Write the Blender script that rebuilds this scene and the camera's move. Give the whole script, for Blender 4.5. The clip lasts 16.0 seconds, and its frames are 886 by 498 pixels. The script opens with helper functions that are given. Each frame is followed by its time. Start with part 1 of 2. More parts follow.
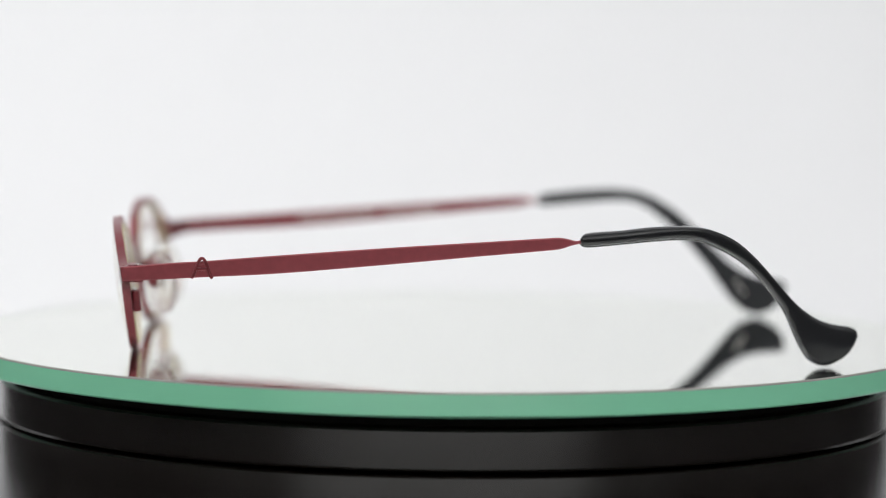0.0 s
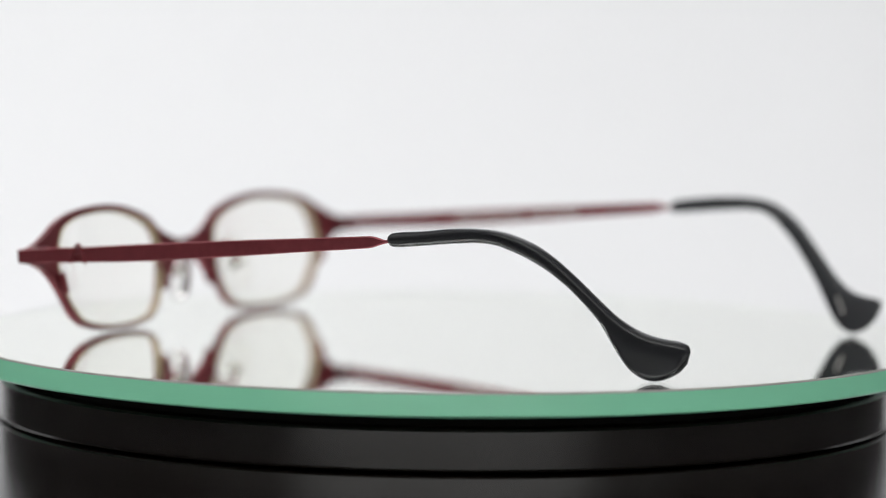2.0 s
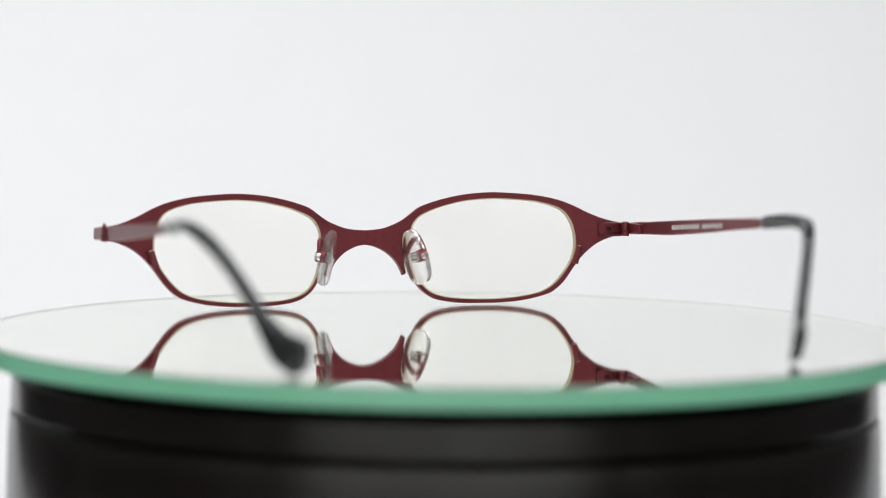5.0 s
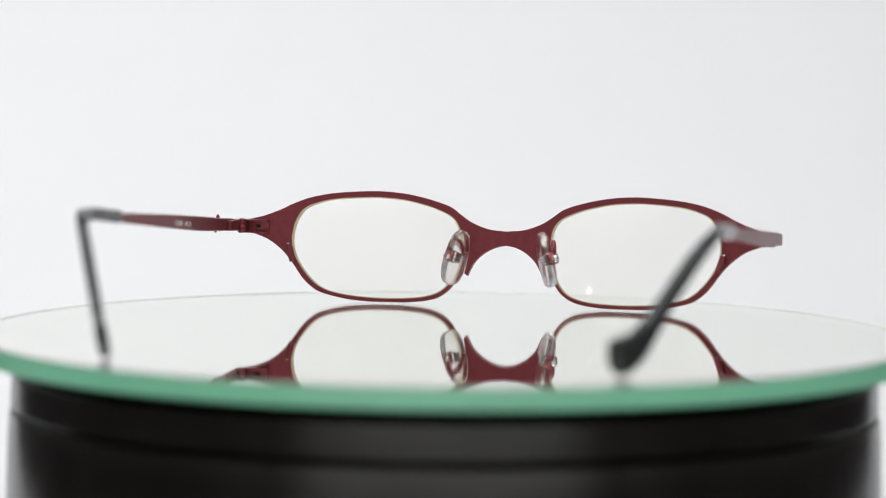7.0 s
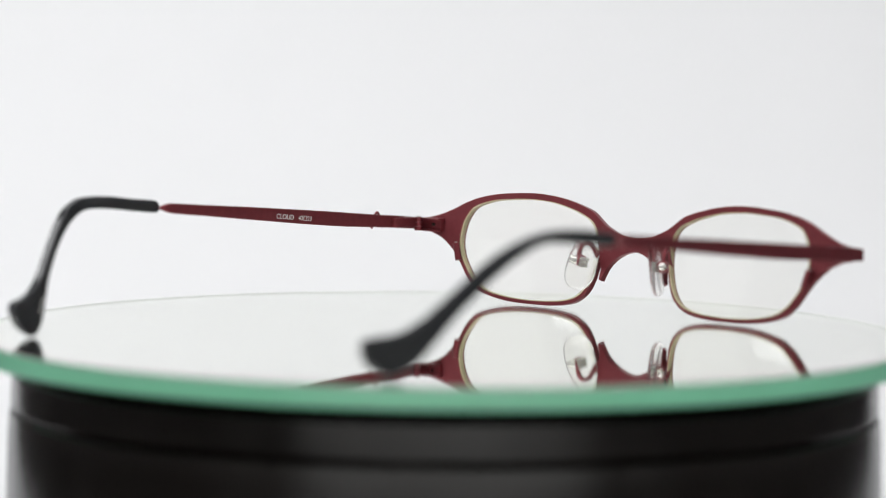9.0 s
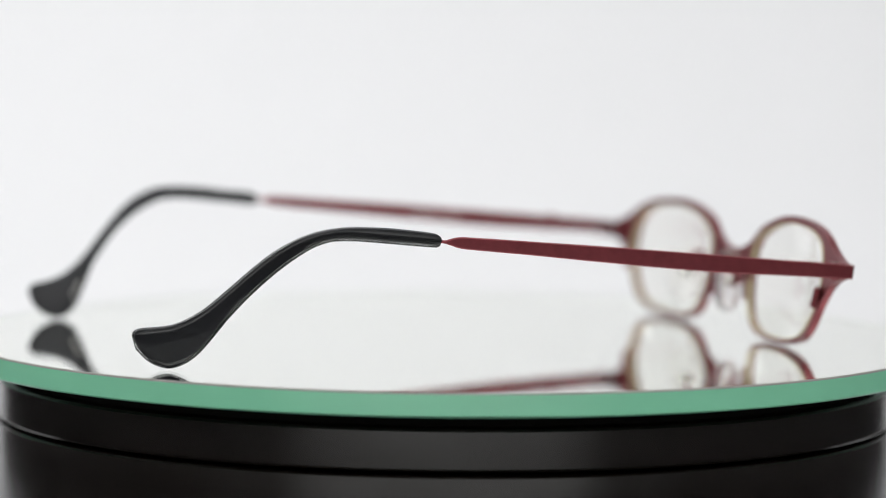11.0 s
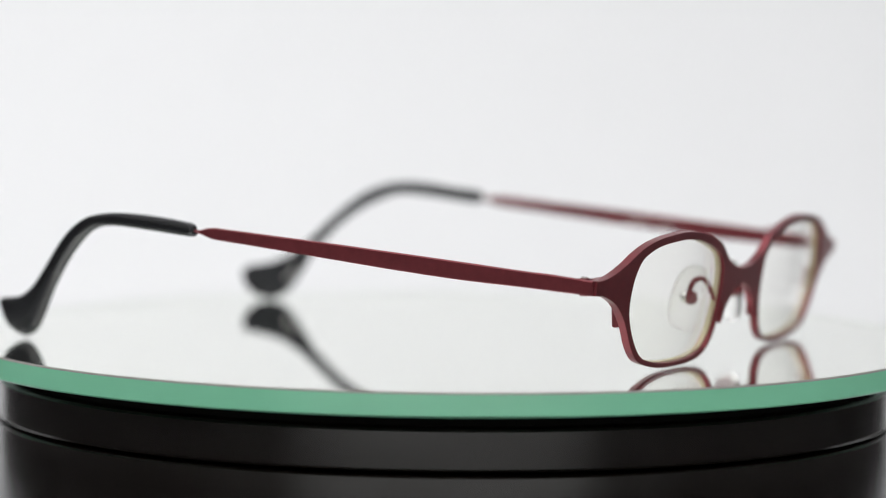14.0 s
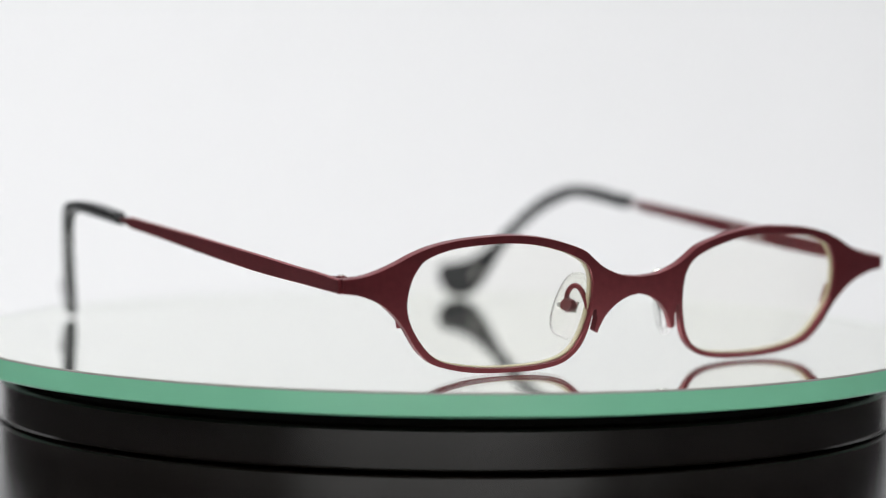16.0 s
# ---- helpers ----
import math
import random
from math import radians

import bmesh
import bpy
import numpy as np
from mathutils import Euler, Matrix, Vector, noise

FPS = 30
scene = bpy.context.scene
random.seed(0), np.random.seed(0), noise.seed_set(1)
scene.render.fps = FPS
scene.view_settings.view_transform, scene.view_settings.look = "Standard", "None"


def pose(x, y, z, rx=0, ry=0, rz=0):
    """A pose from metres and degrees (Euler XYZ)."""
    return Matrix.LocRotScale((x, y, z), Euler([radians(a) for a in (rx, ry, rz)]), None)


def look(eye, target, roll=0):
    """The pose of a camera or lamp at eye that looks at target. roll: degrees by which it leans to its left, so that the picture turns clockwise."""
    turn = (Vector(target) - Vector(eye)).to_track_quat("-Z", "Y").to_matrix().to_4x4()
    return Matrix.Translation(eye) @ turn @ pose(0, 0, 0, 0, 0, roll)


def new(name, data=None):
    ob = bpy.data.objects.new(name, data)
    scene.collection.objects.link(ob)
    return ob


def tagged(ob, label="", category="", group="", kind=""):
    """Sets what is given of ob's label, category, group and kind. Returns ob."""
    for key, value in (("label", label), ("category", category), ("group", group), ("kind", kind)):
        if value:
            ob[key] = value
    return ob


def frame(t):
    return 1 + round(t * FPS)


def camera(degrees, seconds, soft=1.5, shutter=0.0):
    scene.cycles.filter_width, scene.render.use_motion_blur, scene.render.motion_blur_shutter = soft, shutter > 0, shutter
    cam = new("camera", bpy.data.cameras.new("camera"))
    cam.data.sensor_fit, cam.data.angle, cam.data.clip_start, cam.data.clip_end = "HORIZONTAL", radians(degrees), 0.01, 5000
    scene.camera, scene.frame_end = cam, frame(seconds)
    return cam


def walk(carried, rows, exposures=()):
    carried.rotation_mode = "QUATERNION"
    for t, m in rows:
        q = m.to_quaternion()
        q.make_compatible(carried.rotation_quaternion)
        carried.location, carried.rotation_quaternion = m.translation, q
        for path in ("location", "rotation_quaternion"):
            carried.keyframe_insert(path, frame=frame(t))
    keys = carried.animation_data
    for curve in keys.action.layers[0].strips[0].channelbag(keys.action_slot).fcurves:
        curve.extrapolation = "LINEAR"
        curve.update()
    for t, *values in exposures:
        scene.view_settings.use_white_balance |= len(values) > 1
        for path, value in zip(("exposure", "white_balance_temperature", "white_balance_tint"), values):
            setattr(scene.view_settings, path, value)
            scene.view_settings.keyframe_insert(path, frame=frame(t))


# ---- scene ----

# ---- camera: stands still before the turntable; it draws back a little while it focuses on the far side ----
MM = 0.001
cam = camera(16.04, 16.0, soft=1.0)
EYE = Vector((0.0, -0.6938, 0.07127))
AHEAD = Vector((-0.00111, 0.99718, -0.07507))
NEAR = look(EYE, EYE + AHEAD, 0.654)
BACK = look(EYE - 0.0225 * AHEAD, EYE + AHEAD, 0.654)
PULLS = [(0.0, 0), (3.9, 0), (4.3, 1), (9.25, 1), (9.55, 0), (16.0, 0)]
walk(cam, [(t, BACK if far else NEAR) for t, far in PULLS])
# what the lens is focused on: the near side of the plate, and the far side while the spectacles' front is there
FOCUS = new("focus_target")
cam.data.dof.use_dof = True
cam.data.dof.focus_object = FOCUS
cam.data.dof.aperture_fstop = 8.0

# ---- light: white paper sweep under softboxes in a dim room ----
world = bpy.data.worlds.new("room")
scene.world = world
world.use_nodes = True
world.node_tree.nodes["Background"].inputs[0].default_value = (0.55, 0.56, 0.6, 1)
world.node_tree.nodes["Background"].inputs[1].default_value = 0.06


def softbox(name, at, target, w, h, power, colour=(1, 1, 1)):
    data = bpy.data.lights.new(name, "AREA")
    data.shape, data.size, data.size_y, data.energy, data.color = "RECTANGLE", w, h, power, colour
    ob = new(name, data)
    ob.matrix_world = look(at, target)
    return ob


softbox("softbox_top", (0.0, 0.1, 0.75), (0.0, 0.5, 0.08), 0.9, 0.6, 4.05, (0.975, 0.985, 1.0))
softbox("softbox_left", (-0.6, 0.35, 0.5), (0.1, 0.5, 0.2), 0.4, 0.4, 1.85, (0.98, 0.988, 1.0))
softbox("front_lamp", (-0.115, -0.8, 0.39), (0.0, 0.0, 0.0), 0.008, 0.008, 0.04)
# added fill: brightens the wall behind the camera for low frontal light
softbox("front_wall_fill", (0.0, -1.38, -0.4), (0.0, -1.6, -0.08), 2.2, 0.1, 41.0)
for sx in (-1, 1):
    softbox("softbox_side", (0.72 * sx, -0.22, 0.26), (0.0, 0.0, 0.0), 0.5, 0.42, 0.42)
# added fill from above the camera, lifts the sides that face it
softbox("overhead_fill", (0.0, -0.85, 1.35), (0.0, 0.0, 0.0), 1.1, 1.1, 4.5, (0.99, 0.99, 1.0))

# ---- materials ----


def mat(name, base, rough=0.5, metal=0.0, vary=0.1, scale=300.0, bump=0.0, bump_scale=2000.0, **more):
    m = bpy.data.materials.new(name)
    m.use_nodes = True
    nt = m.node_tree
    b = nt.nodes["Principled BSDF"]
    b.inputs["Roughness"].default_value = rough
    b.inputs["Metallic"].default_value = metal
    for key, value in more.items():
        b.inputs[key.replace("_", " ")].default_value = value
    co = nt.nodes.new("ShaderNodeTexCoord")
    n1 = nt.nodes.new("ShaderNodeTexNoise")
    n1.inputs["Scale"].default_value, n1.inputs["Detail"].default_value = scale, 6
    nt.links.new(co.outputs["Object"], n1.inputs["Vector"])
    ramp = nt.nodes.new("ShaderNodeMixRGB")
    ramp.inputs[1].default_value = (*[c * (1 - vary) for c in base], 1)
    ramp.inputs[2].default_value = (*[min(1, c * (1 + vary)) for c in base], 1)
    nt.links.new(n1.outputs["Fac"], ramp.inputs[0])
    nt.links.new(ramp.outputs[0], b.inputs["Base Color"])
    rr = nt.nodes.new("ShaderNodeMapRange")
    rr.inputs["To Min"].default_value, rr.inputs["To Max"].default_value = rough * (1 - vary), min(1, rough * (1 + vary))
    nt.links.new(n1.outputs["Fac"], rr.inputs["Value"])
    nt.links.new(rr.outputs[0], b.inputs["Roughness"])
    if bump:
        n2 = nt.nodes.new("ShaderNodeTexNoise")
        n2.inputs["Scale"].default_value, n2.inputs["Detail"].default_value = bump_scale, 4
        nt.links.new(co.outputs["Object"], n2.inputs["Vector"])
        bp = nt.nodes.new("ShaderNodeBump")
        bp.inputs["Strength"].default_value, bp.inputs["Distance"].default_value = bump, 0.0001
        nt.links.new(n2.outputs["Fac"], bp.inputs["Height"])
        nt.links.new(bp.outputs[0], b.inputs["Normal"])
    return m


def clear(name, tint, ior, rough=0.02, gloss=None):
    """Thin clear stuff: lets light straight through, with a surface gloss by Fresnel."""
    m = bpy.data.materials.new(name)
    m.use_nodes = True
    nt = m.node_tree
    nt.nodes.clear()
    out = nt.nodes.new("ShaderNodeOutputMaterial")
    mix = nt.nodes.new("ShaderNodeMixShader")
    lw = nt.nodes.new("ShaderNodeLayerWeight")
    lw.inputs["Blend"].default_value = 0.5
    pw = nt.nodes.new("ShaderNodeMath")
    pw.operation = "POWER"
    pw.inputs[1].default_value = 5.0
    nt.links.new(lw.outputs["Facing"], pw.inputs[0])
    fr = nt.nodes.new("ShaderNodeMath")
    fr.operation = "MULTIPLY_ADD"
    fr.inputs[1].default_value, fr.inputs[2].default_value = 0.8, ((ior - 1) / (ior + 1)) ** 2
    nt.links.new(pw.outputs[0], fr.inputs[0])
    tr = nt.nodes.new("ShaderNodeBsdfTransparent")
    tr.inputs[0].default_value = (*tint, 1)
    gl = nt.nodes.new("ShaderNodeBsdfGlossy")
    gl.inputs["Roughness"].default_value = rough
    gl.inputs["Color"].default_value = (1, 1, 1, 1)
    if gloss is None:
        nt.links.new(fr.outputs[0], mix.inputs[0])
    else:
        mix.inputs[0].default_value = gloss
    nt.links.new(tr.outputs[0], mix.inputs[1])
    nt.links.new(gl.outputs[0], mix.inputs[2])
    nt.links.new(mix.outputs[0], out.inputs[0])
    return m


PAPER = mat("backdrop_paper", (0.8, 0.8, 0.81), 0.9, vary=0.015, scale=6.0)
FABRIC = mat("wall_paint", (0.45, 0.45, 0.44), 0.95, vary=0.02, scale=8.0)
TABLE_WOOD = mat("dark_table", (0.015, 0.013, 0.012), 0.9, vary=0.3, scale=15.0)
MIRROR = mat("mirror_silver", (0.97, 0.978, 0.95), 0.0, 1.0, vary=0.006, scale=30.0)
FLOAT_GLASS = clear("float_glass", (0.995, 1.0, 0.99), 1.5, 0.0, 0.18)
EDGE_BRIGHTENER = mat("pale_edge_brightener", (0.82, 0.84, 0.82), 0.7, vary=0.03)
GREEN = mat("green_glass_edge", (0.37, 0.99, 0.64), 0.2, vary=0.06, scale=40.0)
BLACK = mat("glossy_black_plastic", (0.0085, 0.006, 0.005), 0.19, vary=0.5, scale=60.0, bump=0.03, bump_scale=120.0, Specular_IOR_Level=0.36)
# near-black that holds the shade below the overhanging plate
MATT = mat("matt_black_recess_shade", (0.004, 0.0035, 0.003), 0.95, vary=0.3, scale=80.0, Specular_IOR_Level=0.1)
BEVEL = mat("ground_glass_bevel", (0.46, 0.45, 0.42), 0.45, vary=0.12, scale=120.0)
RED = mat("burgundy_lacquered_metal", (0.21, 0.038, 0.047), 0.33, 0.6, vary=0.2, scale=700.0, bump=0.1, bump_scale=5000.0)
TIP = mat("dark_grey_acetate", (0.024, 0.025, 0.028), 0.15, vary=0.012, scale=900.0)
STEEL = mat("polished_steel", (0.7, 0.69, 0.66), 0.18, 1.0, vary=0.05)
MARK = mat("grey_print", (0.62, 0.6, 0.58), 0.5, vary=0.03)
PRINT = mat("pale_print", (0.85, 0.83, 0.81), 0.6, vary=0.03)
LENS = clear("lens_plastic", (0.993, 0.992, 0.978), 1.3)
PAD = mat("silicone_pad", (0.99, 0.985, 0.96), 0.08, vary=0.01, Transmission_Weight=1.0, IOR=1.22, Alpha=0.75, Coat_Weight=0.6, Coat_Roughness=0.05)
CREAM = mat("lens_bevel", (0.92, 0.84, 0.54), 0.4, vary=0.04, Alpha=0.5)

# ---- builders ----


def obj(name, bm, material, smooth=True, angle=50):
    bm.normal_update()
    for e in bm.edges:
        if len(e.link_faces) == 2 and e.calc_face_angle(0.0) > radians(angle):
            e.smooth = False
    me = bpy.data.meshes.new(name)
    bm.to_mesh(me)
    bm.free()
    if smooth:
        for p in me.polygons:
            p.use_smooth = True
    me.materials.append(material)
    return new(name, me)


def part(name, bm, material, parent, label="", smooth=True, angle=50):
    ob = obj(name, bm, material, smooth, angle)
    ob.parent = parent
    if label:
        ob["label"] = label
    return ob


def spline(points, steps=6, closed=False):
    """Catmull-Rom through 2D or 3D points."""
    pts = [Vector(p) for p in points]
    n, out = len(pts), []
    for i in range(n if closed else n - 1):
        if closed:
            a, b, c, d = (pts[(i + k) % n] for k in (-1, 0, 1, 2))
        else:
            b, c = pts[i], pts[i + 1]
            a = pts[i - 1] if i else b + (b - c)
            d = pts[i + 2] if i + 2 < n else c + (c - b)
        for s in range(steps):
            t = s / steps
            out.append(0.5 * (2 * b + (c - a) * t + (2 * a - 5 * b + 4 * c - d) * t * t + (3 * b - a - 3 * c + d) * t ** 3))
    if not closed:
        out.append(pts[-1])
    return out


def filled(loops, half, bevel):
    """A plate with holes out of closed 2D loops in millimetres: x, y in its plane, z through it."""
    cu = bpy.data.curves.new("plate", "CURVE")
    cu.dimensions, cu.fill_mode, cu.extrude, cu.bevel_depth, cu.bevel_resolution = "2D", "BOTH", half - bevel, bevel, 1
    cu.offset = -bevel
    for loop in loops:
        s = cu.splines.new("POLY")
        s.points.add(len(loop) - 1)
        for p, q in zip(s.points, loop):
            p.co = (q[0], q[1], 0, 1)
        s.use_cyclic_u = True
    ob = bpy.data.objects.new("plate", cu)
    scene.collection.objects.link(ob)
    me = bpy.data.meshes.new_from_object(ob.evaluated_get(bpy.context.evaluated_depsgraph_get()))
    bpy.data.objects.remove(ob)
    bpy.data.curves.remove(cu)
    bm = bmesh.new()
    bm.from_mesh(me)
    bpy.data.meshes.remove(me)
    bmesh.ops.remove_doubles(bm, verts=bm.verts, dist=1e-4)
    # cut finely, so that the flat faces follow the curve when they are bent
    for axis, lo, hi, step in ((0, -68, 68, 2.0), (1, 1, 27, 2.0)):
        for k in range(int((hi - lo) / step) + 1):
            at = lo + k * step + 0.013
            bmesh.ops.bisect_plane(bm, geom=bm.verts[:] + bm.edges[:] + bm.faces[:], dist=1e-5,
                                   plane_co=(at, at, 0), plane_no=(1 - axis, axis, 0))
    return bm


def loft(bm, rings, cap=True):
    """Skin a list of equal rings of points."""
    rows = [[bm.verts.new(p) for p in ring] for ring in rings]
    n = len(rows[0])
    for a, b in zip(rows, rows[1:]):
        for i in range(n):
            bm.faces.new((a[i], a[(i + 1) % n], b[(i + 1) % n], b[i]))
    if cap:
        bm.faces.new(rows[0][::-1])
        bm.faces.new(rows[-1])
    return bm


def tube(points, radius, sides=10, bm=None):
    """A round wire along 3D points."""
    bm = bm or bmesh.new()
    pts = [Vector(p) for p in points]
    rings, up = [], None
    for i, p in enumerate(pts):
        d = (pts[min(i + 1, len(pts) - 1)] - pts[max(i - 1, 0)]).normalized()
        if up is None:
            up = d.orthogonal().normalized()
        up = (up - d * up.dot(d)).normalized()
        side = d.cross(up)
        r = radius[i] if isinstance(radius, (list, tuple)) else radius
        rings.append([p + r * (math.cos(a) * up + math.sin(a) * side) for a in (2 * math.pi * k / sides for k in range(sides))])
    return loft(bm, rings)


def block(lo, hi, bevel):
    b2 = bmesh.new()
    bmesh.ops.create_cube(b2, size=1)
    for v in b2.verts:
        v.co = [l + (c + 0.5) * (h - l) for l, h, c in zip(lo, hi, v.co)]
    bmesh.ops.bevel(b2, geom=b2.edges[:], offset=bevel, segments=2, affect="EDGES", profile=0.6)
    return b2


def lathe(profile, sides=256):
    bm = bmesh.new()
    rings = [[(r * math.cos(a), r * math.sin(a), z) for a in (2 * math.pi * k / sides for k in range(sides))] for r, z in profile]
    return loft(bm, rings, cap=False)


def scaled(bm, k=MM):
    bmesh.ops.scale(bm, vec=(k, k, k), verts=bm.verts)
    bmesh.ops.recalc_face_normals(bm, faces=bm.faces)
    return bm


# ---- the setting: white sweep and tent ----
FLOOR = -0.085


def sweep():
    bm = bmesh.new()
    line = [(0.02, FLOOR), (0.35, FLOOR)]
    line += [(0.35 + 0.25 * math.sin(a), FLOOR + 0.25 - 0.25 * math.cos(a)) for a in (math.pi / 2 * k / 16 for k in range(1, 17))]
    line += [(0.6, 0.8)]
    top = [[bm.verts.new((x, y, z)) for x in (-0.38, 0.38)] for y, z in line]
    low = [[bm.verts.new((x, y + 0.004, z - 0.004)) for x in (-0.38, 0.38)] for y, z in line]
    for g in (top, low):
        for a, b in zip(g, g[1:]):
            bm.faces.new((a[0], a[1], b[1], b[0]))
    bmesh.ops.recalc_face_normals(bm, faces=bm.faces)
    return tagged(obj("backdrop", bm, PAPER), "seamless white paper backdrop curving up behind turntable", "backdrop", kind="structure")


def panel(name, lo, hi, label):
    return tagged(obj(name, block(lo, hi, 0.002), FABRIC, False), label, name.split("_")[0], kind="structure")


sweep()
tagged(obj("table_top", block((-0.9, -0.9, FLOOR - 0.03), (0.9, 0.7, FLOOR - 0.005), 0.002), TABLE_WOOD, False), "dark table top under the turntable and backdrop", "table", kind="structure")
panel("wall_left", (-1.62, -1.6, -0.8), (-1.6, 1.6, 1.6), "plain light grey room wall")
panel("wall_right", (1.6, -1.6, -0.8), (1.62, 1.6, 1.6), "plain light grey room wall")
panel("wall_front", (-1.62, -1.62, -0.8), (1.62, -1.6, 1.6), "plain light grey room wall")
panel("wall_back", (-1.62, 1.6, -0.8), (1.62, 1.62, 1.6), "plain light grey room wall")
panel("ceiling", (-1.62, -1.62, 1.6), (1.62, 1.62, 1.62), "plain light grey room ceiling")
panel("floor", (-1.62, -1.62, -0.82), (1.62, 1.62, -0.8), "plain grey room floor")

# ---- turntable ----
RADIUS = 106.25


def turntable():
    ob = tagged(new("turntable"), "glossy black plastic turntable carrying a round mirror plate", "turntable")
    ob.location = (0, 0, FLOOR - 0.005)
    dz = FLOOR / MM - 5
    prof = [(0.1, -7.7), (96.4, -7.8), (98.0, -8.1), (98.5, -8.6), (98.7, -15.8), (98.5, -16.2), (97.4, -16.4), (0.1, -16.4)]
    platter = part("platter", scaled(lathe([(r, z - dz) for r, z in prof])), BLACK, ob, "glossy black rotating ring", angle=12)
    # recess of the platter, with the plate's shade put into its colour
    prof = [(0.1, -4.95), (95.6, -4.95), (95.8, -7.72), (0.1, -7.66)]
    part("neck", scaled(lathe([(r, z - dz) for r, z in prof])), MATT, platter, "recessed ring under the plate, its shade put into matt black", angle=12)
    prof = [(0.1, -17.1), (97.4, -17.1), (98.6, -17.2), (99.0, -17.5), (99.3, -22.0), (101.0, dz + 4), (100.0, dz + 0.5), (99.0, dz), (0.1, dz)]
    part("base", scaled(lathe([(r, z - dz) for r, z in prof])), BLACK, ob, "glossy black drum body", angle=12)
    return ob, platter


def mirror_plate():
    """A mirror disc under a thin clear face: both of them mirror, which doubles the images a little."""
    bm = lathe([(0.05, -0.3), (RADIUS * 0.5, -0.3), (RADIUS - 0.05, -0.3)])
    ob = tagged(obj("mirror_plate", scaled(bm), MIRROR, False), "round mirror plate with green glass edge on turntable", "mirror")
    bm = scaled(lathe([(0.05, 0.0), (RADIUS * 0.5, 0.0), (RADIUS - 0.12, 0.0)]))
    if bm.faces[:][0].normal.z < 0:
        bmesh.ops.reverse_faces(bm, faces=bm.faces[:])
    part("glass_face", bm, FLOAT_GLASS, ob, "clear polished glass face", False)
    # added pale cone: hides the dark inner wall, so the far edge stays bright
    bm = lathe([(RADIUS - 0.5, -0.29), (RADIUS - 0.14, -0.01)])
    part("edge_brightener", scaled(bm), EDGE_BRIGHTENER, ob, "added pale ring brightening the far edge under the glass face")
    bm = lathe([(RADIUS - 0.14, 0.0), (RADIUS - 0.04, -0.12), (RADIUS + 0.01, -0.42)])
    part("bevel", scaled(bm), BEVEL, ob, "thin greyish ground bevel along the upper rim")
    bm = lathe([(RADIUS - 0.2, -0.36), (RADIUS, -0.4), (RADIUS, -4.5), (RADIUS - 0.3, -4.85), (RADIUS - 2, -4.9), (0.05, -4.9)])
    part("glass_edge", scaled(bm), GREEN, ob, "polished green glass edge", angle=12)
    return ob


TABLE, PLATTER = turntable()
PLATE = mirror_plate()

# ---- spectacles: x across (wearer's left is +), y to the front, z up, in millimetres ----


def front_y(x, z):
    return 70.5 - 0.0009 * x * x + (z - 18.0) * 0.14


RIM_TOP = [(0, 18.3), (-4.7, 18.8), (-9, 20.4), (-11.8, 22.2), (-14.7, 24.2), (-20.4, 26.0), (-26, 27.1), (-31.7, 27.6), (-37.3, 27.5),
           (-44.4, 26.9), (-50, 25.8), (-54.2, 24.3), (-57.7, 22.6), (-61.8, 21.0), (-65.5, 20.1), (-68.6, 19.9)]
RIM_LOW = [(-68.6, 17.1), (-66.5, 16.9), (-63.9, 16.3), (-60.4, 14.9), (-57.5, 12.8), (-55.4, 10.7), (-53.6, 8.4), (-51.8, 5.9), (-49.7, 3.8),
           (-46.9, 2.1), (-41.2, 0.7), (-35.6, 0.1), (-30.2, 0.0), (-24.3, 0.1), (-18.7, 0.9), (-15.6, 2.3), (-13.4, 4.4), (-12.1, 7.0), (-11.4, 9.6), (-11.0, 11.8)]
SPUR = [(-10.3, 12.0), (-9.9, 10.0), (-10.3, 7.6), (-9.5, 7.1)]
ARCH = [(-9.5, 7.1), (-8.8, 8.8), (-7.6, 10.8), (-5.3, 12.9), (-2.5, 14.3), (0, 14.8)]
APERTURE = [(-54.4, 14.9), (-53.9, 18.8), (-52.7, 21.4), (-50.9, 23.3), (-47.2, 24.7), (-43.0, 25.5), (-35.9, 26.0), (-31.7, 26.0), (-26.0, 25.5),
            (-20.3, 24.2), (-16.8, 23.0), (-13.9, 21.5), (-12.2, 19.3), (-11.6, 16.6), (-11.7, 12.4), (-12.6, 8.4), (-13.9, 5.4), (-15.8, 3.3),
            (-18.5, 2.0), (-22.9, 1.2), (-30.2, 0.9), (-37.0, 1.2), (-42.6, 2.0), (-46.2, 3.1), (-49.0, 5.0), (-51.9, 8.4), (-53.7, 11.6)]


def half_outline():
    out = spline(RIM_TOP, 5) + spline(RIM_LOW, 5) + SPUR[:-1] + spline(ARCH, 5)
    return [Vector((p[0], p[1])) for p in out]


def bend(bm, back, side=1):
    """Lay a flat plate (x, y) onto the curved, leaning front, its middle that far behind the front face."""
    for v in bm.verts:
        x, z, d = v.co.x * side, v.co.y, v.co.z
        v.co = (x, front_y(x, z) - back + d, z + 0.14 * (back - d))
    return scaled(bm)


def temple_x(y, side, z=29.0):
    """Distance of the side arm from the middle plane; behind the ear it leans inwards as it drops."""
    front, joint = (68.9, 68.4) if side > 0 else (68.6, 70.3)
    straight = front + (joint - front) * (66 - max(y, -47.5)) / 91
    w = min(1.0, max(0.0, (-36.0 - y) / 16.0))
    drop = w * w * (3 - 2 * w) * 0.525 * (29.0 - z)
    s = max(0.0, -47.5 - y)
    turn = 0.555 * (s - 2.5 * (1 - math.exp(-s / 2.5)))
    return straight - 0.32 * drop - 0.68 * turn


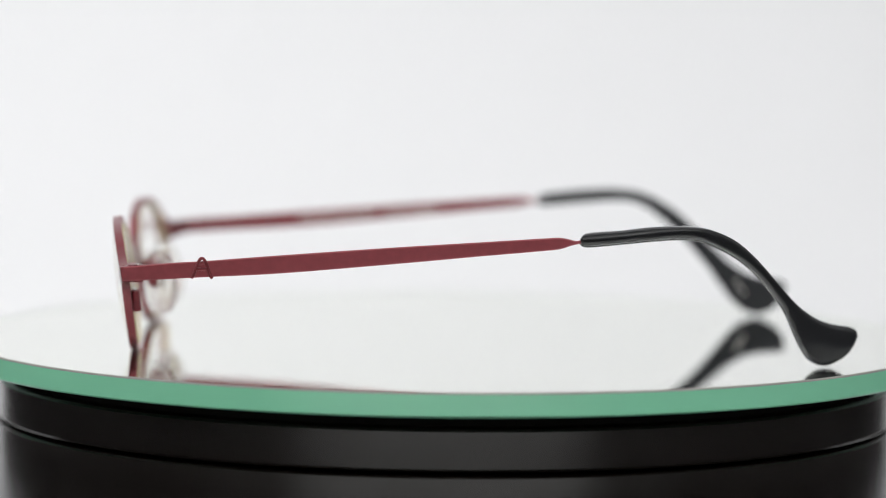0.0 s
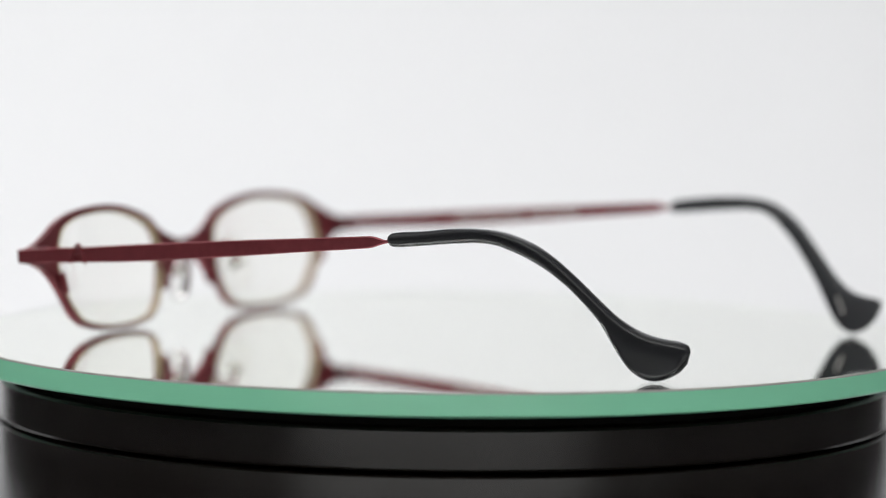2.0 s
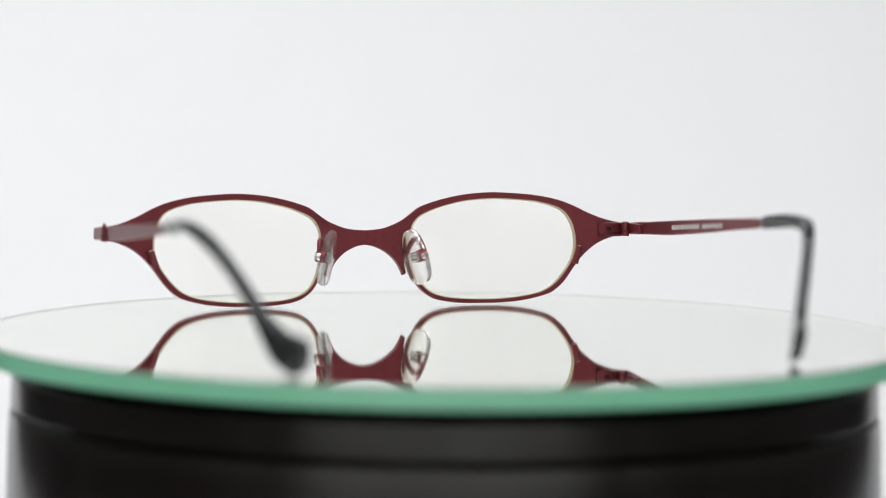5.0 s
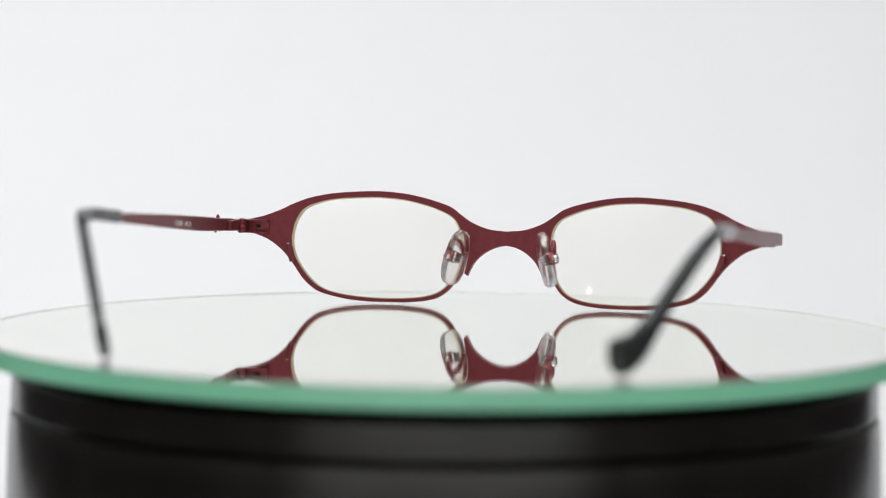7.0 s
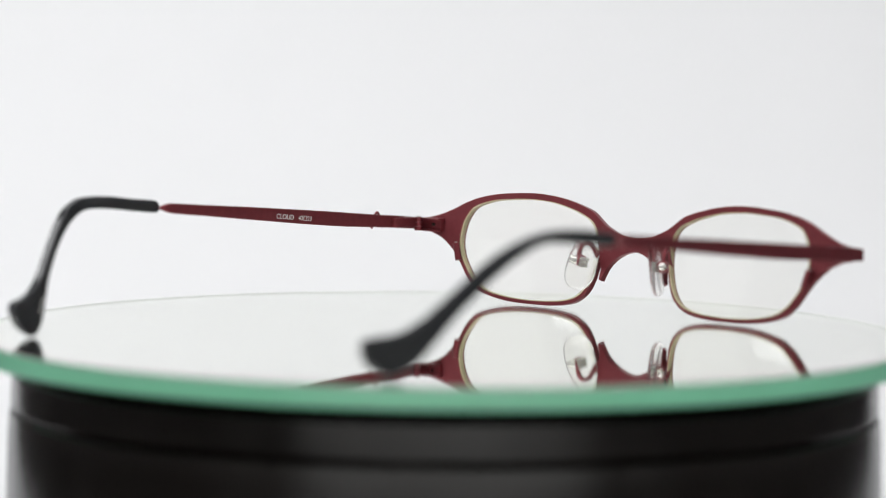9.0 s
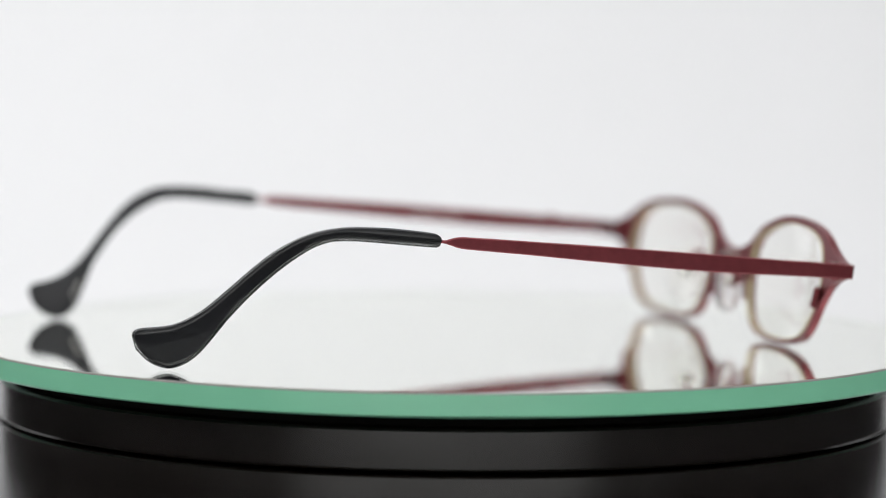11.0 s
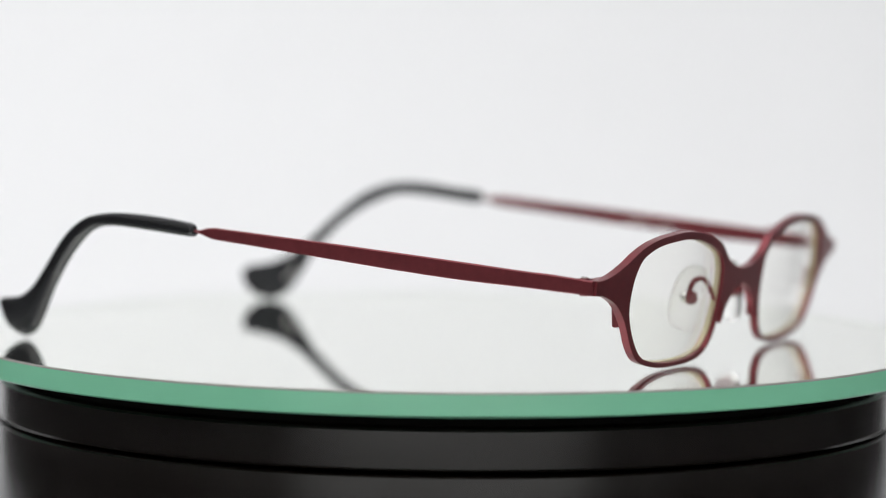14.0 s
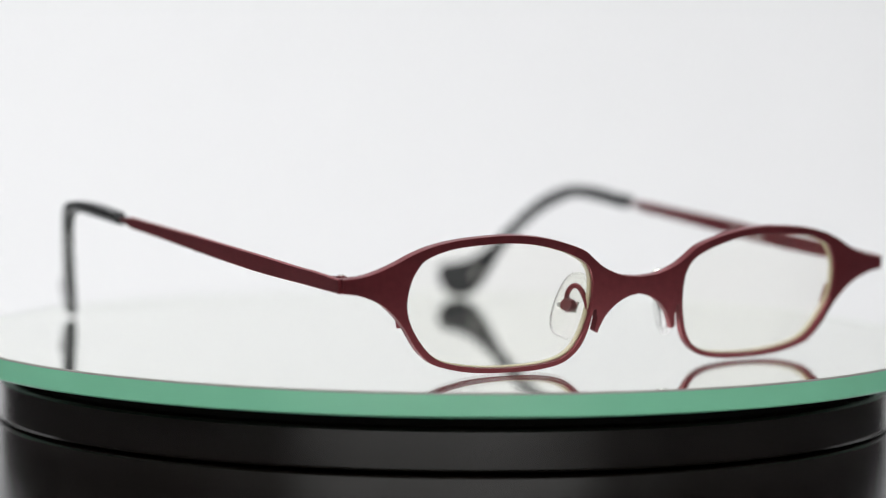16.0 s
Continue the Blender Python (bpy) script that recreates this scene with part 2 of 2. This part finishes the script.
BAR_TOP = [(65.8, 20.0), (56.6, 20.9), (50.5, 21.3), (34.2, 22.7), (11.7, 24.5), (-5.1, 25.7), (-17.5, 26.6), (-20.9, 26.8), (-22.8, 26.5), (-24.2, 26.2), (-26.5, 26.6)]
BAR_LOW = [(65.8, 17.1), (56.6, 17.7), (50.5, 18.1), (34.2, 19.1), (11.7, 21.2), (-5.1, 22.9), (-17.5, 24.1), (-20.9, 24.5), (-22.8, 25.1), (-24.2, 25.5), (-26.5, 25.9)]
TIP_UP = [(-25.0, 26.6), (-25.6, 27.4), (-27.3, 27.9), (-33.3, 28.4), (-38.9, 29.1), (-44.5, 29.35), (-49.1, 29.1), (-52.7, 28.1), (-56.4, 26.3), (-60.0, 23.4),
          (-63.7, 19.6), (-66.5, 16.5), (-69.5, 13.3), (-72.0, 11.3), (-74.5, 9.8), (-77.0, 8.9), (-79.3, 8.4), (-81.2, 8.1), (-82.7, 7.4), (-83.2, 6.1)]
TIP_LOW = [(-25.0, 25.4), (-25.6, 25.0), (-27.3, 24.9), (-33.3, 25.5), (-38.9, 26.1), (-44.6, 26.5), (-48.6, 26.2), (-51.5, 25.2), (-54.6, 23.7), (-58.0, 21.5),
           (-61.5, 18.4), (-64.6, 14.8), (-67.0, 11.5), (-68.9, 7.6), (-70.6, 4.2), (-72.3, 1.8), (-74.6, 0.3), (-77.3, 0.1), (-80.5, 1.6), (-82.3, 3.6)]

# the other ear tip bends a little earlier
TIP_UP_L = [(-23.6, 26.4), (-24.2, 27.2), (-26.0, 27.8), (-33.7, 28.7), (-39.4, 29.0), (-43.0, 29.0), (-46.8, 28.6), (-50.1, 27.8), (-53.8, 26.1), (-57.6, 23.6),
            (-61.3, 20.3), (-65.1, 16.6), (-68.9, 13.0), (-71.0, 11.4), (-73.5, 9.9), (-76.0, 9.0), (-79.0, 8.6), (-81.0, 8.4), (-82.3, 7.9), (-82.8, 6.9)]
TIP_LOW_L = [(-23.6, 25.3), (-24.2, 24.8), (-26.0, 24.8), (-33.7, 25.5), (-39.4, 26.0), (-43.0, 26.2), (-46.2, 26.0), (-48.8, 25.2), (-51.3, 23.8), (-54.6, 21.3),
             (-58.0, 18.2), (-61.5, 14.5), (-64.6, 10.8), (-66.6, 8.0), (-68.6, 5.2), (-70.6, 2.8), (-73.0, 1.0), (-76.0, 0.2), (-79.4, 1.5), (-81.9, 4.0)]


def bar_mesh(side):
    """The flat red side bar with a small chamfer along its edges."""
    bm = bmesh.new()
    rings = []
    for (y, zt), (_, zb) in zip(spline(BAR_TOP, 4), spline(BAR_LOW, 4)):
        if side > 0:
            y += 1.4 * min(1, max(0, (20 - y) / 30))
        x, t, c = temple_x(y, side), 0.45, 0.22
        if zt - zb < 1.2:
            t = 0.4
        rings.append([(side * (x + a), y, z) for a, z in
                      ((t - c, zt), (t, zt - c), (t, zb + c), (t - c, zb), (c - t, zb), (-t, zb + c), (-t, zt - c), (c - t, zt))])
    return scaled(loft(bm, rings))


def tip_mesh(side):
    """The moulded ear end: a rounded lever that widens into a fan."""
    bm = bmesh.new()
    ups, lows = (spline(TIP_UP_L, 4), spline(TIP_LOW_L, 4)) if side > 0 else (spline(TIP_UP, 4), spline(TIP_LOW, 4))
    rings, n = [], len(ups)
    for i, (u, w) in enumerate(zip(ups, lows)):
        s = i / (n - 1)
        half = 1.35 + 0.05 * s
        if s < 0.08:
            half *= 0.62 + 0.38 * math.sin(s / 0.08 * math.pi / 2)
        if s > 0.93:
            half *= 0.45 + 0.55 * math.sqrt(max(0, 1 - ((s - 0.93) / 0.07) ** 2))
        if side > 0:
            u, w = (Vector((q.x + 0.4 * min(1, max(0, (-45 - q.x) / 25)), q.y)) for q in (u, w))
        mid, arm = (u + w) / 2, (u - w) / 2
        ring = []
        for k in range(36):
            a = 2 * math.pi * k / 36
            ca, sa = math.cos(a), math.sin(a)
            e = 0.42
            up, lean = math.copysign(abs(ca) ** e, ca), half * math.copysign(abs(sa) ** e, sa)
            q = mid + arm * up
            # the lower outer edge is bevelled
            if sa > 0:
                lean -= 0.9 * max(0.0, 1.0 - arm.length * (1 + up))
            ring.append((side * (temple_x(q.x, side, q.y) + lean), q.x, max(q.y, 0.05)))
        rings.append(ring)
    return scaled(loft(bm, rings))


def lettering(text, size, material, parent, m, name="inscription"):
    cu = bpy.data.curves.new("letters", "FONT")
    cu.body, cu.size, cu.extrude = text, size, 0.00003
    ob = bpy.data.objects.new("letters", cu)
    scene.collection.objects.link(ob)
    me = bpy.data.meshes.new_from_object(ob.evaluated_get(bpy.context.evaluated_depsgraph_get()))
    bpy.data.objects.remove(ob)
    me.transform(m)
    me.materials.append(material)
    out = new(name, me)
    out.parent = parent
    return out


def spectacles():
    ob = tagged(new("eyeglasses"), "burgundy metal eyeglasses with dark grey ear tips, standing unfolded on mirror", "eyeglasses")
    half = half_outline()
    outline = half + [Vector((-p[0], p[1])) for p in reversed(half[1:-1])]
    hole = [Vector((p[0], p[1])) for p in spline(APERTURE, 5, True)]
    hole2 = [Vector((-p[0], p[1])) for p in hole]
    part("front_frame", bend(filled([outline, hole, hole2], 0.85, 0.12), 0.85), RED, ob, "burgundy one-piece metal front with curved bridge", angle=16)
    mid = Vector((-33.0, 13.5))
    for side in (-1, 1):
        wide = [mid + (p - mid) * 1.006 for p in hole]
        bm = bmesh.new()
        for face in (0.5, -0.5):
            rows = []
            for k in (1.0, 0.85, 0.7, 0.55, 0.4, 0.25, 0.1):
                loop = [mid + (p - mid) * k for p in wide]
                rows.append([bm.verts.new((p[0], p[1], face + 3.2 * (1 - ((p - mid) / 22.5).length_squared) - 1.2)) for p in loop])
            for a, b in zip(rows, rows[1:]):
                for i in range(len(wide)):
                    bm.faces.new((a[i], a[(i + 1) % len(wide)], b[(i + 1) % len(wide)], b[i]))
            bm.faces.new(rows[-1])
        lens = part("lens", bend(bm, 1.3, -side), LENS, ob, "clear lens with faint warm tint")
        lens.visible_shadow = False
        bm = bmesh.new()
        n = len(wide)
        thin = [mid + (p - mid) * 0.988 for p in hole]
        rows = [[bm.verts.new((p[0], p[1], d)) for p in loop] for loop, d in ((wide, 0.4), (wide, -0.8), (thin, -0.8), (thin, 0.4))]
        for a, b in zip(rows, rows[1:] + rows[:1]):
            for i in range(n):
                bm.faces.new((a[i], a[(i + 1) % n], b[(i + 1) % n], b[i]))
        part("lens_edge", bend(bm, 1.25, -side), CREAM, lens, "pale yellowish bevelled lens edge")

        arm = part("temple", bar_mesh(side), RED, ob, "flat burgundy metal side arm", angle=25)
        part("ear_tip", tip_mesh(side), TIP, arm, "dark grey plastic ear tip flaring at its end", angle=34)
        # hinge
        x = temple_x(60, side) - 0.45
        leaf = block((x - 1.0, 54.5, 17.9), (x + 0.1, 62.2, 20.3), 0.15) if side > 0 else block((-x - 0.1, 54.5, 17.9), (-x + 1.0, 62.2, 20.3), 0.15)
        part("hinge_leaf", scaled(leaf), RED, arm)
        lo, hi = sorted((side * 60.4, side * 66.4))
        plate = part("hinge_plate", scaled(block((lo, 64.6, 17.2), (hi, 66.2, 20.0), 0.15)), RED, ob, "burgundy hinge plate behind the front")
        for z in (16.8, 19.7):
            part("hinge_rail", scaled(block((lo, 63.5, z), (hi, 66.3, z + 0.5), 0.16)), RED, plate)
        # no slot is cut: a black strip stands for the shade inside it
        slot = sorted((side * 62.4, side * 63.6))
        part("hinge_slot_shade", scaled(block((slot[0], 64.45, 18.2), (slot[1], 65.0, 19.0), 0.05)), BLACK, plate, "black strip standing for the shade in the hinge slot")
        for z in (16.9, 18.1, 19.3):
            part("hinge_knuckle", scaled(tube([(side * 66.9, 63.0, z), (side * 66.9, 63.0, z + 1.05)], 1.0, 16)), RED, ob)
        part("hinge_screw", scaled(tube([(side * 66.9, 63.0, 20.3), (side * 66.9, 63.0, 20.6)], 0.6, 12)), STEEL, ob)
        # barrel that closes the rim
        yb = front_y(54.5, 12) - 2.4
        part("rim_lock", scaled(tube([(side * 55.2, yb, 14.2), (side * 53.9, yb - 0.4, 10.0)], 0.85, 14)), RED, ob)
        part("rim_screw", scaled(tube([(side * 55.25, yb, 14.2), (side * 55.3, yb + 0.02, 14.5)], 0.5, 10)), STEEL, ob)
        nose_pad(ob, side)
    return ob


def nose_pad(ob, side):
    c = Vector((11.4, 62.6, 12.2))
    long = Vector((-1.6, 0.9, 6.6)).normalized()
    deep = Vector((-0.55, 1, 0)).normalized()
    deep = (deep - long * deep.dot(long)).normalized()
    out = long.cross(deep).normalized()
    bm = bmesh.new()
    rings = []
    for s in range(-6, 7):
        k = s / 6
        h = 1.1 * k
        r = math.sqrt(max(0.02, 1 - abs(k) ** 2.6))
        ring = []
        for j in range(28):
            a = 2 * math.pi * j / 28
            ca, sa = math.cos(a), math.sin(a)
            p = c + long * (7.0 * (0.86 + 0.14 * r) * math.copysign(abs(ca) ** 0.8, ca)) + deep * ((3.9 - 0.5 * ca) * (0.8 + 0.2 * r) * math.copysign(abs(sa) ** 0.8, sa)) + out * h
            ring.append((side * p.x, p.y, p.z))
        rings.append(ring)
    pad = part("nose_pad", scaled(loft(bm, rings)), PAD, ob, "clear silicone nose pad")
    pad.visible_shadow = False
    away = -1 if out.x < 0 else 1
    boss = [c + out * away * k for k in (0.4, 1.6, 2.9)]
    flip = lambda pts: [(side * p[0], p[1], p[2]) for p in pts]
    part("pad_boss", scaled(tube(flip(boss), [1.4, 1.6, 1.3], 8)), RED, pad, "burgundy metal pad holder")
    end = c + out * away * 2.6 + Vector((0, -1.5, 0))
    dome = bmesh.new()
    bmesh.ops.create_uvsphere(dome, u_segments=16, v_segments=10, radius=1.05)
    bmesh.ops.translate(dome, vec=flip([end])[0], verts=dome.verts)
    part("pad_screw", scaled(dome), STEEL, pad, "small silvery domed screw head")
    for k in (-1, 0, 1):
        a, b = c + long * (0.85 * k) - deep * 1.15 - out * away * 0.25, c + long * (0.85 * k) + deep * 1.15 - out * away * 0.25
        part("pad_insert", scaled(tube(flip([a, b]), 0.42, 8)), STEEL, pad, "silvery ridged metal insert in pad")
    wire = spline([(11.5, 68.6, 11.4), (11.7, 67.4, 14.2), (12.2, 66.2, 16.2), (12.8, 64.8, 16.4), (13.2, 63.6, 15.0), (13.2, 63.2, 12.8)], 5)
    part("pad_arm", scaled(tube(flip(wire), 0.55, 10)), RED, pad, "curved burgundy pad wire")


GLASSES = spectacles()


def ornament(ob):
    """Bent wire clasp round the wearer's-right side arm."""
    x = -(temple_x(50, -1) + 0.65)
    bm = bmesh.new()
    tube(spline([(x + 0.2, 52.2, 18.0), (x, 51.9, 18.5), (x, 51.1, 20.8), (x + 0.1, 50.5, 21.8), (x + 0.1, 49.9, 21.8), (x, 49.3, 20.8), (x, 48.5, 18.5), (x + 0.2, 48.2, 18.0)], 4), 0.32, 8, bm)
    tube([(x, 51.4, 19.7), (x, 49.0, 19.7)], 0.28, 8, bm)
    tube([(x, 51.1, 20.4), (x, 49.3, 20.4)], 0.24, 8, bm)
    part("clasp", scaled(bm), RED, ob, "burgundy bent-wire clasp round the side arm")


ornament([c for c in GLASSES.children if c.name.startswith("temple")][0])


def printed(ob):
    """Pale print on the inner faces: words on one arm, unreadable bars on the other and on both ear tips."""
    arms = [c for c in ob.children if c.name.startswith("temple")]
    for word, y, z, size in (("CLOUD", 13.7, 21.85, 1.75), ("43\u25a123", 21.3, 21.15, 1.6)):
        x = -(temple_x(y, -1) - 0.47)
        m = Matrix.Translation((x * MM, y * MM, z * MM)) @ pose(0, 0, 0, 0, 0, -1.07) @ Matrix(((0, 0, 1, 0), (1, 0, 0, 0), (0, 1, 0, 0), (0, 0, 0, 1))) @ pose(0, 0, 0, 0, 0, -5.5)
        lettering(word, size * MM, PRINT, arms[0], m)

    def bar(arm, side, y0, z0, y1, z1, h, inset, material=PRINT):
        a, b = Vector((0, y0, z0)), Vector((0, y1, z1))
        bm = block((-0.03, 0, -h / 2), (0.03, (b - a).length, h / 2), 0.01)
        xa, xb = temple_x(y0, side, z0) - inset, temple_x(y1, side, z1) - inset
        d = (Vector((side * xb, y1, z1)) - Vector((side * xa, y0, z0))).normalized()
        u = (Vector((0, 0, 1)) - d * d.z).normalized()
        m = Matrix((d.cross(u), d, u)).transposed().to_4x4()
        m.translation = (side * xa, y0, z0)
        bm.transform(m)
        part("print_bar", scaled(bm), material, arm, smooth=False)

    for k in range(18):
        if k == 10:
            continue
        y = 34.0 - 1.85 * k
        bar(arms[1], 1, y, 21.0 + 0.0818 * (34.0 - y), y - 1.35, 21.0 + 0.0818 * (35.35 - y), 1.1, 0.47, MARK)
    for arm, side in zip(arms, (-1, 1)):
        for k in range(3):
            y, z = -70.6 - 0.75 * k, 8.0 - 1.25 * k
            bar(arm, side, y, z, y - 0.5, z - 0.85, 0.9, 1.42, MARK)


printed(GLASSES)


def motions():
    walk(FOCUS, [(t, pose(0, 0.068 if far else -0.074, 0.015)) for t, far in PULLS])
    spin = [(t, 91.31 - 14.832 * t) for t in range(0, 17)]
    walk(GLASSES, [(t, pose(0, 0, 0, 0, 0, a)) for t, a in spin])
    walk(PLATE, [(t, pose(0, 0, 0, 0, 0, a)) for t, a in spin])
    walk(PLATTER, [(t, pose(0, 0, 0, 0, 0, a)) for t, a in spin])


motions()
